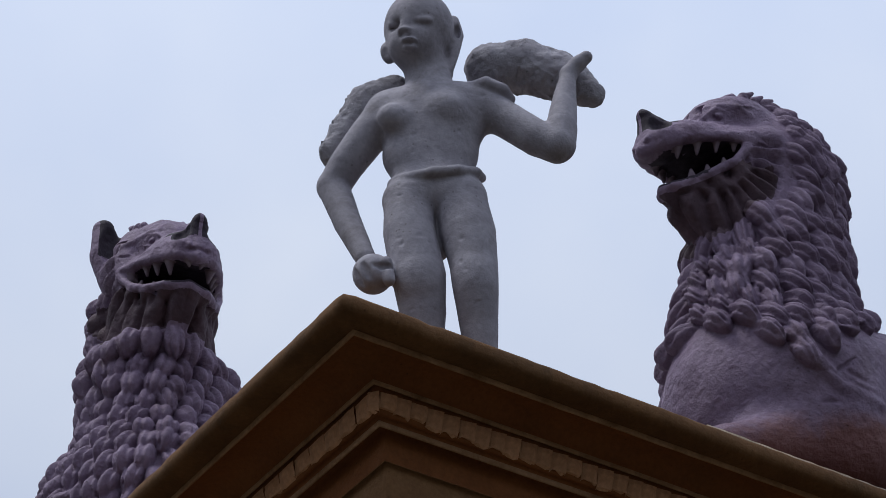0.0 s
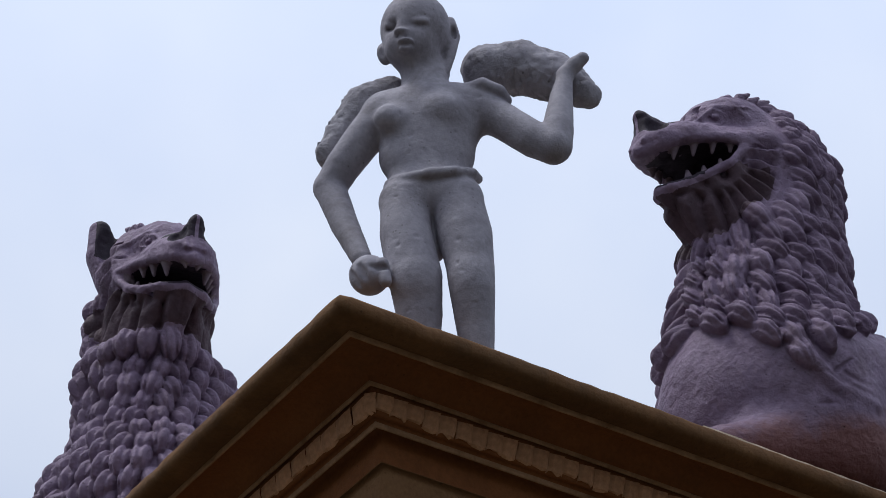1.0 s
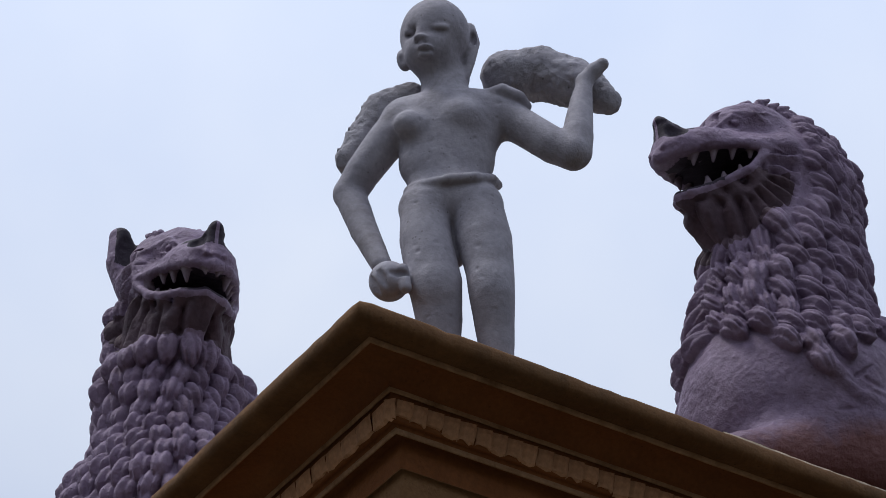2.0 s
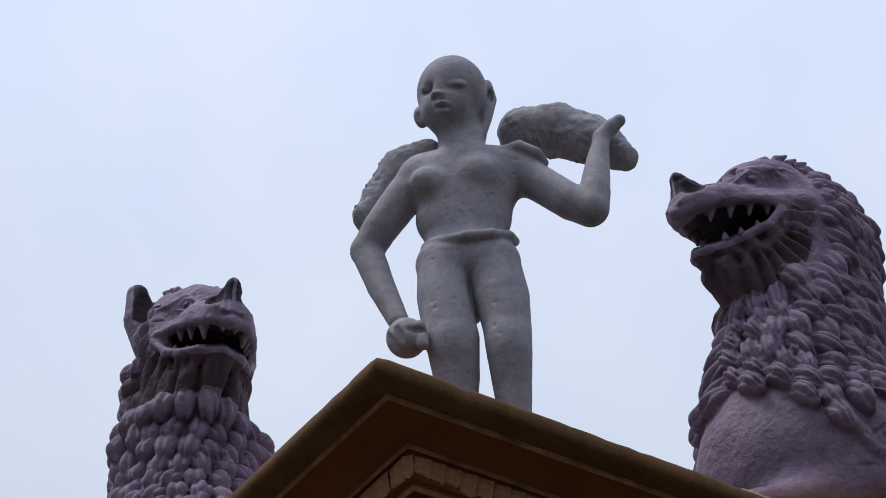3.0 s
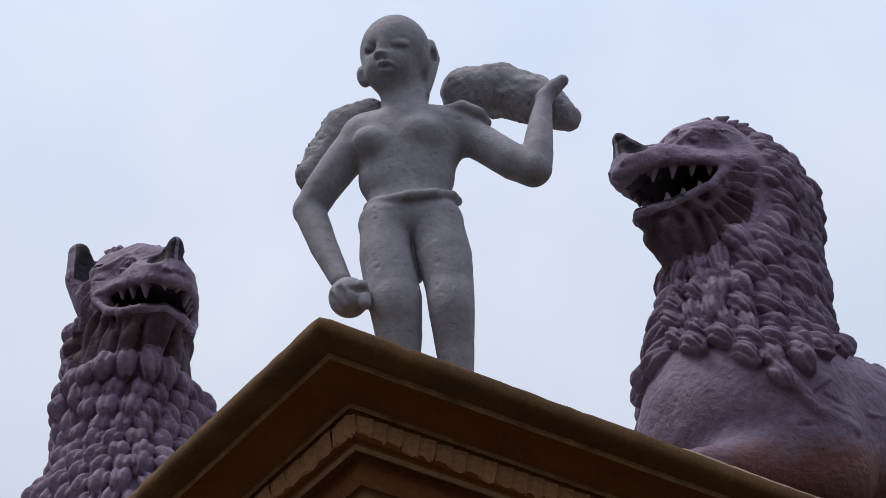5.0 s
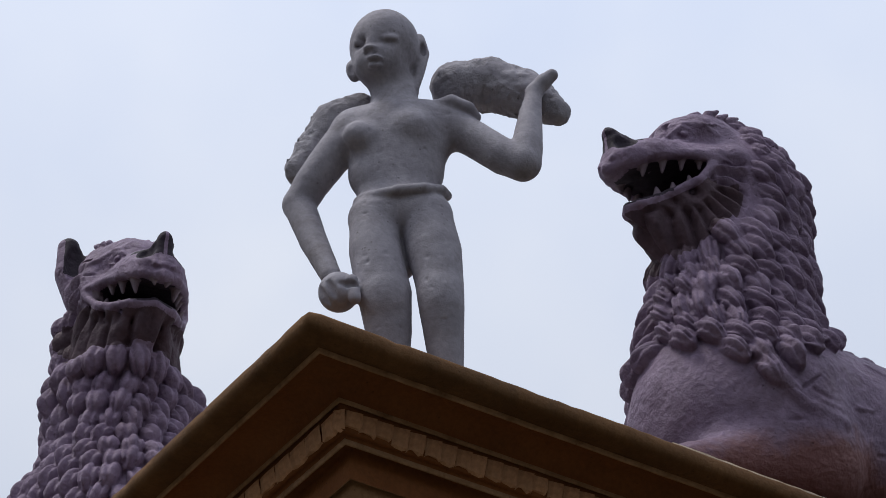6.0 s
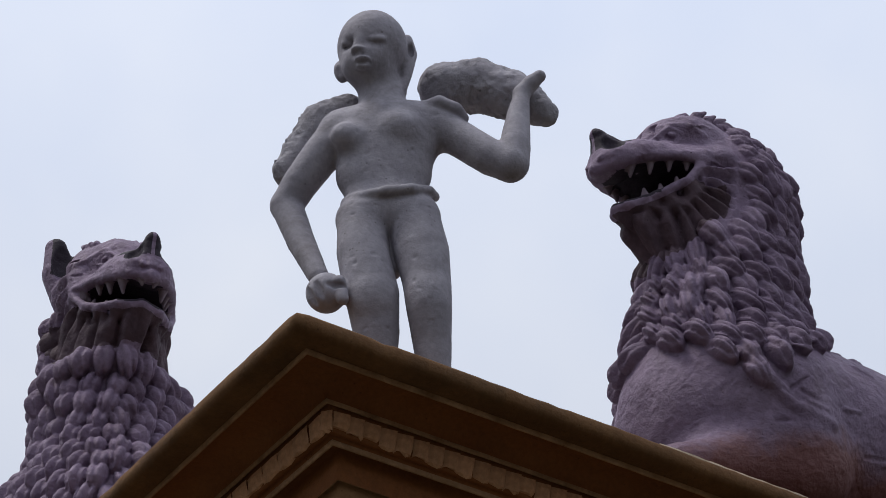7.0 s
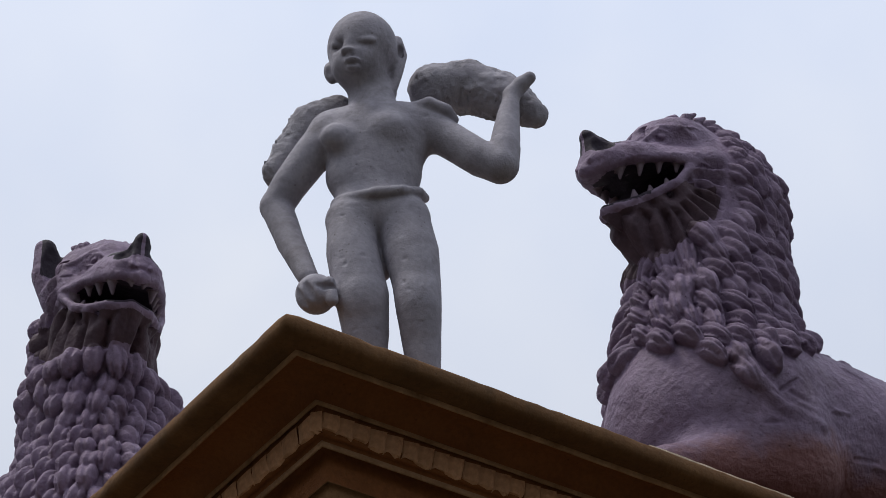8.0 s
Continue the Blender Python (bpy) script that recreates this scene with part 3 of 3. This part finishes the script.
    # trowel marks, a fold behind the shoulder and a scored crack
    for s in (-1, 1):
        line, _, _ = c.settle(np.array([(0.12, 0.40 * s, 0.38), (0.05, 0.40 * s, 0.44), (0.0, 0.40 * s, 0.49)]))
        c.chain([tuple(q) for q in line], (0.004, 0.010, 0.005), 0.004, carve=True)
        line, _, _ = c.settle(np.array([(0.22, 0.36 * s, 0.46), (0.14, 0.38 * s, 0.44), (0.07, 0.40 * s, 0.36), (-0.1, 0.42 * s, 0.33)]))
        c.chain([tuple(q) for q in line], (0.012, 0.022, 0.020, 0.010), 0.03)
        for k in range(26):
            f, h = rng.uniform(-1.1, 0.2), rng.uniform(0.22, 0.8)
            line, _, _ = c.settle(np.array([(f, 0.42 * s, h), (f - 0.07, 0.42 * s, h + rng.uniform(-0.02, 0.03))]))
            c.cap(tuple(line[0]), tuple(line[1]), 0.007, 0.004, 0.012, carve=rng.random() < 0.5)
    # flat underside
    z = c.low[2] + c.step * np.arange(c.n[2])
    c.d = np.maximum(c.d, (0.002 - z).astype(np.float32)[None, None, :])
    verts, quads = c.skin()
    mid = verts[quads].mean(1)
    x, y, zz = mid[:, 0], np.abs(mid[:, 1]), mid[:, 2]
    slots = np.zeros(len(quads), int)
    # the throat's maroon coat, with the shade under the jaw put into its colour
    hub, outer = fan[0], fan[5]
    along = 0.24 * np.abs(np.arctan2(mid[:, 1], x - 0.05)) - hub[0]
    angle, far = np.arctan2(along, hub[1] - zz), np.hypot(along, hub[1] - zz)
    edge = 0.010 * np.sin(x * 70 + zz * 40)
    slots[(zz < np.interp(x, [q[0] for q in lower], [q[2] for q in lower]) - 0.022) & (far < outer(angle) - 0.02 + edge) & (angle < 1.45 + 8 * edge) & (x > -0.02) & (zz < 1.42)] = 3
    # inside of the mouth coloured near-black in place of its shade
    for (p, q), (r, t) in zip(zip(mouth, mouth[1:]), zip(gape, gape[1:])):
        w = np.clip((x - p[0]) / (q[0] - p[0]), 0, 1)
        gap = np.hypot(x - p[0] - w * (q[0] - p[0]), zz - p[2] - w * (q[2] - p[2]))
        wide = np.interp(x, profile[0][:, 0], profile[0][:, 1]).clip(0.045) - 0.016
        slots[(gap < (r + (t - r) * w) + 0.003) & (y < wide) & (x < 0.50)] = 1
    # nostril hollows get the same painted-in shade
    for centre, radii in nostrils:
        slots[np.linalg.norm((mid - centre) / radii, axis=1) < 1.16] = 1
    # the nose's outside is painted dark
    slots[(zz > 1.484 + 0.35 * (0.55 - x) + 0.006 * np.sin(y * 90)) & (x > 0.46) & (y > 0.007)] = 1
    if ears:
        # shade in the ear's hollow, put in as colour
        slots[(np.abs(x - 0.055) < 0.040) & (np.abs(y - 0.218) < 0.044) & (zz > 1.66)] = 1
    for p, q, r in fangs:
        v = np.array(q) - np.array(p)
        w = np.clip(((mid - np.array(p)) @ v) / (v @ v), 0, 1)
        slots[(w > 0.15) & (np.linalg.norm(mid - np.array(p) - w[:, None] * v, axis=1) < r + 0.004)] = 2
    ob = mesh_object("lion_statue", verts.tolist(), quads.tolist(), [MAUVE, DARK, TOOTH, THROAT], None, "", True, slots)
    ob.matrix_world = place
    return tagged(ob, label, "statue", "lions on the roof corner")


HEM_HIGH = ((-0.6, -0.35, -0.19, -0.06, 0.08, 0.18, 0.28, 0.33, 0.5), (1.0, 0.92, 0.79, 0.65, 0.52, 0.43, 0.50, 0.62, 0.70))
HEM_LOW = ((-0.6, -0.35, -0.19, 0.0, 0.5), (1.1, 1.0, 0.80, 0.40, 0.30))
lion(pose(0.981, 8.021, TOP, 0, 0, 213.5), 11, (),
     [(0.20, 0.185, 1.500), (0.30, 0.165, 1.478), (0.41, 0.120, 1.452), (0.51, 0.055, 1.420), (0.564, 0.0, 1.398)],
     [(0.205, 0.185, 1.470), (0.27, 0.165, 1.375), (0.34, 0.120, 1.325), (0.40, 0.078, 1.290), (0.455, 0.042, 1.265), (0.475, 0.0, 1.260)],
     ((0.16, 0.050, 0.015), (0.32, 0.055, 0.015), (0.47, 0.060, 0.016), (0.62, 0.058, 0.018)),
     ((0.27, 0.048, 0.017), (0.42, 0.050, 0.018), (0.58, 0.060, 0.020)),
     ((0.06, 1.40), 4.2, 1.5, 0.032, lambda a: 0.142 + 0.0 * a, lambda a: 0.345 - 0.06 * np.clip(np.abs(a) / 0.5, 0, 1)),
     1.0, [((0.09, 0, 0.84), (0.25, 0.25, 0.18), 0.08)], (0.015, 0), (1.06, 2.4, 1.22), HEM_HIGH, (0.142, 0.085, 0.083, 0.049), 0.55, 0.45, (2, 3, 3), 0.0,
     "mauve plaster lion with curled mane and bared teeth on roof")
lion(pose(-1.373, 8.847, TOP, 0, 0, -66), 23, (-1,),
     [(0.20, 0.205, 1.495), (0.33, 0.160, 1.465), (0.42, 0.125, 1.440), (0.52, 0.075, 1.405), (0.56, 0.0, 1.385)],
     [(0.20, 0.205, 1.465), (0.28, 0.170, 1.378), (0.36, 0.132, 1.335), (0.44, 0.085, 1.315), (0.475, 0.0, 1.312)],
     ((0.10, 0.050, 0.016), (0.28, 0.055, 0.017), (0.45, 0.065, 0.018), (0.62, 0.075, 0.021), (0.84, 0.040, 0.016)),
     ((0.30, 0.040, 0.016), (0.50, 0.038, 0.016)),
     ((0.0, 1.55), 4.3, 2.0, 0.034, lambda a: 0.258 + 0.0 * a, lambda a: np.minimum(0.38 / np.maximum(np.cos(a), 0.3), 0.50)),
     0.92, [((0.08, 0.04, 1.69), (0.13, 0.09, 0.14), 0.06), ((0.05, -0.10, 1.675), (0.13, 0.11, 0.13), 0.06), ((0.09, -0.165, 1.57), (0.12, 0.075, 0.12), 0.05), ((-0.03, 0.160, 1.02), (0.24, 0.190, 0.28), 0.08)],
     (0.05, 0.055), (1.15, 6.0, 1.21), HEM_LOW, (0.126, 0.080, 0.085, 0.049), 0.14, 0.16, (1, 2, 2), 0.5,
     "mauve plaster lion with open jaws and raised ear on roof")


# ---- the standing figure on the corner ----
c = Clay((-0.50, -0.24, -0.03), (0.60, 0.34, 1.58), 0.0050)
# rolled pelt behind the neck, then roughened
PELT_ROLL = ([(0.174, 0.130, 1.298), (0.289, 0.120, 1.308), (0.426, 0.100, 1.229), (0.511, 0.080, 1.146)], (0.092, 0.092, 0.082, 0.042))
c.chain(*PELT_ROLL, 0.03)
PELT_END = ([(-0.155, 0.140, 1.198), (-0.240, 0.140, 1.150), (-0.302, 0.140, 1.046), (-0.356, 0.130, 0.937)], (0.066, 0.078, 0.064, 0.048))
c.chain(*PELT_END, 0.03)
c.cap((-0.10, 0.120, 1.120), (0.15, 0.120, 1.150), 0.045, 0.050, 0.03, 1)
c.roughen(0.045, 0.005, 7)
c.roughen(0.015, 0.0038, 8)
# tufts of hair scored across the pelt
comb = random.Random(9)
for (line, radii), count in ((PELT_ROLL, 190), (PELT_END, 120)):
    for _ in range(count):
        k, w, a = comb.randrange(3), comb.random(), comb.uniform(math.pi * 0.75, math.pi * 2.1)
        p, q = Vector(line[k]), Vector(line[k + 1])
        along = (q - p).normalized()
        up = along.cross(Vector((0, 1, 0))).normalized()
        out = math.cos(a) * up + math.sin(a) * along.cross(up)
        spot = p.lerp(q, w) + out * (radii[k] * (1 - w) + radii[k + 1] * w)
        tuft = (along.cross(out) + along * comb.uniform(-0.5, 0.5)).normalized() * comb.uniform(0.012, 0.022)
        c.cap(tuple(spot - tuft), tuple(spot + tuft), 0.0055, 0.0025, 0.004, carve=comb.random() < 0.65)
# legs
c.chain([(-0.095, 0.000, 0.634), (-0.089, -0.010, 0.502), (-0.056, -0.020, 0.329), (-0.041, 0.000, 0.202), (-0.031, 0.030, 0.010)], (0.079, 0.084, 0.086, 0.073, 0.051), 0.012, 1)
c.chain([(0.076, 0.000, 0.634), (0.100, -0.010, 0.502), (0.117, -0.020, 0.373), (0.125, -0.030, 0.267), (0.134, 0.000, 0.159), (0.146, 0.030, 0.010)], (0.084, 0.088, 0.077, 0.072, 0.061, 0.048), 0.012, 1)
c.egg((0.118, -0.055, 0.315), (0.055, 0.040, 0.060), (0, 0, 0), 0.03)
c.egg((-0.055, -0.060, 0.289), (0.060, 0.040, 0.060), (0, 0, 0), 0.03)
c.cap((-0.043, 0.020, -0.001), (-0.071, -0.130, -0.157), 0.044, 0.037, 0.03, 1)
c.cap((0.144, 0.020, -0.001), (0.159, -0.130, -0.157), 0.044, 0.037, 0.03, 1)
c.cap((-0.012, 0.040, 0.626), (0.005, 0.045, 0.470), 0.044, 0.030, 0.02, 1)
# hips, trunk, shoulders
c.egg((-0.012, 0.020, 0.672), (0.160, 0.095, 0.085), (0, -6, 0), 0.04)
c.egg((-0.027, 0.020, 0.846), (0.158, 0.088, 0.140), (0, -4, 0), 0.07)
c.egg((-0.012, 0.020, 0.989), (0.181, 0.102, 0.135), (0, -4, 0), 0.06)
c.cap((-0.164, 0.030, 1.040), (0.127, 0.030, 1.064), 0.073, 0.077, 0.06, 0.9)
c.egg((0.026, -0.062, 0.980), (0.045, 0.038, 0.042), (0, 0, 0), 0.05)
c.egg((-0.155, -0.062, 0.942), (0.045, 0.038, 0.042), (0, 0, 0), 0.05)
c.cap((-0.039, 0.040, 1.212), (-0.033, 0.030, 1.057), 0.075, 0.092, 0.02, 1)
# waistband
c.chain([(-0.155, 0.060, 0.723), (-0.147, 0.000, 0.710), (-0.098, -0.060, 0.691), (-0.016, -0.090, 0.691), (0.066, -0.085, 0.704), (0.123, -0.030, 0.737), (0.139, 0.060, 0.781)], (0.017, 0.017, 0.017, 0.017, 0.017, 0.017, 0.017), 0.012, 1)
# arm bent down to a fist
c.chain([(-0.186, 0.020, 1.013), (-0.245, 0.040, 0.921), (-0.306, 0.060, 0.830), (-0.345, 0.080, 0.762)], (0.062, 0.064, 0.059, 0.054), 0.025, 1)
c.chain([(-0.345, 0.080, 0.758), (-0.291, 0.040, 0.584), (-0.227, -0.020, 0.401)], (0.053, 0.046, 0.034), 0.012, 1)
c.egg((-0.199, -0.050, 0.316), (0.065, 0.060, 0.067), (0, 0, 0), 0.02)
c.cap((-0.156, -0.090, 0.333), (-0.145, -0.090, 0.264), 0.020, 0.020, 0.01, 1)
for gap in ([(-0.271, -0.079, 0.318), (-0.254, -0.085, 0.280), (-0.237, -0.073, 0.252)],
            [(-0.234, -0.112, 0.321), (-0.220, -0.112, 0.291), (-0.209, -0.104, 0.265)],
            [(-0.192, -0.109, 0.311), (-0.170, -0.105, 0.308), (-0.148, -0.092, 0.303)]):
    line, _, _ = c.settle(np.array(gap))
    c.chain([tuple(q) for q in line], (0.008, 0.014, 0.008), 0.003, carve=True)
# raised arm
c.chain([(0.146, 0.020, 1.046), (0.230, 0.000, 0.970), (0.322, -0.030, 0.875), (0.386, -0.050, 0.824)], (0.063, 0.061, 0.060, 0.056), 0.025, 1)
c.chain([(0.393, -0.050, 0.833), (0.401, -0.040, 0.905), (0.415, -0.020, 1.052), (0.430, -0.000, 1.171)], (0.055, 0.053, 0.039, 0.026), 0.012, 1)
c.cap((0.430, -0.000, 1.171), (0.461, -0.010, 1.207), 0.028, 0.026, 0.015, 1)
c.cap((0.461, -0.010, 1.207), (0.489, -0.020, 1.228), 0.026, 0.022, 0.01, 1)
c.egg((0.498, -0.050, 1.205), (0.012, 0.020, 0.014), (0, 0, 0), 0.008, carve=True)
c.chain([(0.108, -0.020, 1.101), (0.155, -0.040, 1.099), (0.211, -0.030, 1.078), (0.236, 0.000, 1.064)], (0.018, 0.024, 0.022, 0.017), 0.012, 1)
# head
c.egg((-0.073, 0.000, 1.370), (0.119, 0.128, 0.130), (10, 0, 0), 0.03)
c.egg((-0.092, -0.030, 1.259), (0.078, 0.078, 0.064), (0, 0, 0), 0.05)
# plain face: lids, nose, mouth
c.egg((-0.154, -0.082, 1.319), (0.026, 0.020, 0.016), (0, 0, 0), 0.02, carve=True)
c.egg((-0.054, -0.128, 1.302), (0.034, 0.020, 0.016), (0, 0, 0), 0.02, carve=True)
c.egg((-0.153, -0.065, 1.334), (0.022, 0.014, 0.015), (0, 0, 0), 0.006)
c.egg((-0.055, -0.109, 1.318), (0.033, 0.014, 0.015), (0, 0, 0), 0.006)
c.cap((-0.083, -0.114, 1.299), (-0.023, -0.108, 1.304), 0.004, 0.004, 0.004, 1, carve=True)
c.cap((-0.169, -0.045, 1.333), (-0.136, -0.085, 1.304), 0.004, 0.004, 0.004, 1, carve=True)
c.cap((-0.114, -0.101, 1.338), (-0.117, -0.095, 1.293), 0.009, 0.013, 0.015, 1)
c.egg((-0.116, -0.105, 1.274), (0.025, 0.020, 0.012), (0, 0, 0), 0.008)
c.egg((-0.129, -0.104, 1.258), (0.007, 0.012, 0.006), (0, 0, 0), 0.003, carve=True)
c.egg((-0.103, -0.113, 1.253), (0.007, 0.012, 0.006), (0, 0, 0), 0.003, carve=True)
c.egg((-0.101, -0.103, 1.234), (0.028, 0.018, 0.010), (0, 0, 0), 0.006)
c.egg((-0.099, -0.088, 1.215), (0.024, 0.018, 0.012), (0, 0, 0), 0.006)
c.cap((-0.128, -0.102, 1.219), (-0.070, -0.109, 1.217), 0.007, 0.006, 0.003, 1, carve=True)
# a crease over the waistband, a scar under the ribs, trowel dents on the thighs
c.chain([(-0.115, -0.085, 0.735), (-0.04, -0.105, 0.732), (0.03, -0.100, 0.745)], (0.004, 0.007, 0.004), 0.006, carve=True)
dents = random.Random(5)
for _ in range(34):
    p = np.array([(dents.uniform(-0.15, 0.16), -0.11, dents.uniform(0.15, 1.08))])
    spot, out, miss = c.settle(p)
    if miss[0] < 0.01:
        c.egg(tuple(spot[0] + 0.001 * out[0]), (dents.uniform(0.004, 0.012), 0.004, dents.uniform(0.003, 0.008)), (0, dents.uniform(-60, 60), 0), 0.004, carve=True)
# ears
c.cap((0.020, 0.040, 1.361), (0.017, 0.050, 1.220), 0.029, 0.026, 0.02, 1)
c.chain([(0.042, 0.030, 1.428), (0.052, 0.030, 1.365), (0.044, 0.020, 1.269), (0.034, 0.020, 1.207)], (0.022, 0.027, 0.018, 0.012), 0.01, 1)
c.egg((0.056, 0.010, 1.368), (0.012, 0.020, 0.030), (0, 0, 0), 0.008, carve=True)
c.egg((-0.177, 0.015, 1.277), (0.024, 0.026, 0.044), (0, -12, 0), 0.008)
c.egg((-0.187, -0.012, 1.260), (0.012, 0.014, 0.024), (0, -12, 0), 0.006, carve=True)
c.roughen(0.03, 0.0007, 6)
z = c.low[2] + c.step * np.arange(c.n[2])
c.d = np.maximum(c.d, (0.002 - z).astype(np.float32)[None, None, :])
verts, quads = c.skin(4)
mid = verts[quads].mean(1)
slots = np.zeros(len(quads), int)
for line, radii in (PELT_ROLL, PELT_END):
    for p, q, r, s in zip(line, line[1:], radii, radii[1:]):
        p, v = np.array(p), np.array(q) - np.array(p)
        w = np.clip(((mid - p) @ v) / (v @ v), 0, 1)
        far = np.linalg.norm(mid - p - w[:, None] * v, axis=1) - (r + (s - r) * w)
        slots[(far < 0.012) & (mid[:, 1] > 0.035)] = 1
statue = mesh_object("figure_statue", verts.tolist(), quads.tolist(), [GREY, GREY_ROUGH], None, "grey-painted plaster standing figure with a rolled pelt across its shoulders", True, slots)
statue.matrix_world = pose(-0.2, 7.0, TOP)
tagged(statue, category="statue")
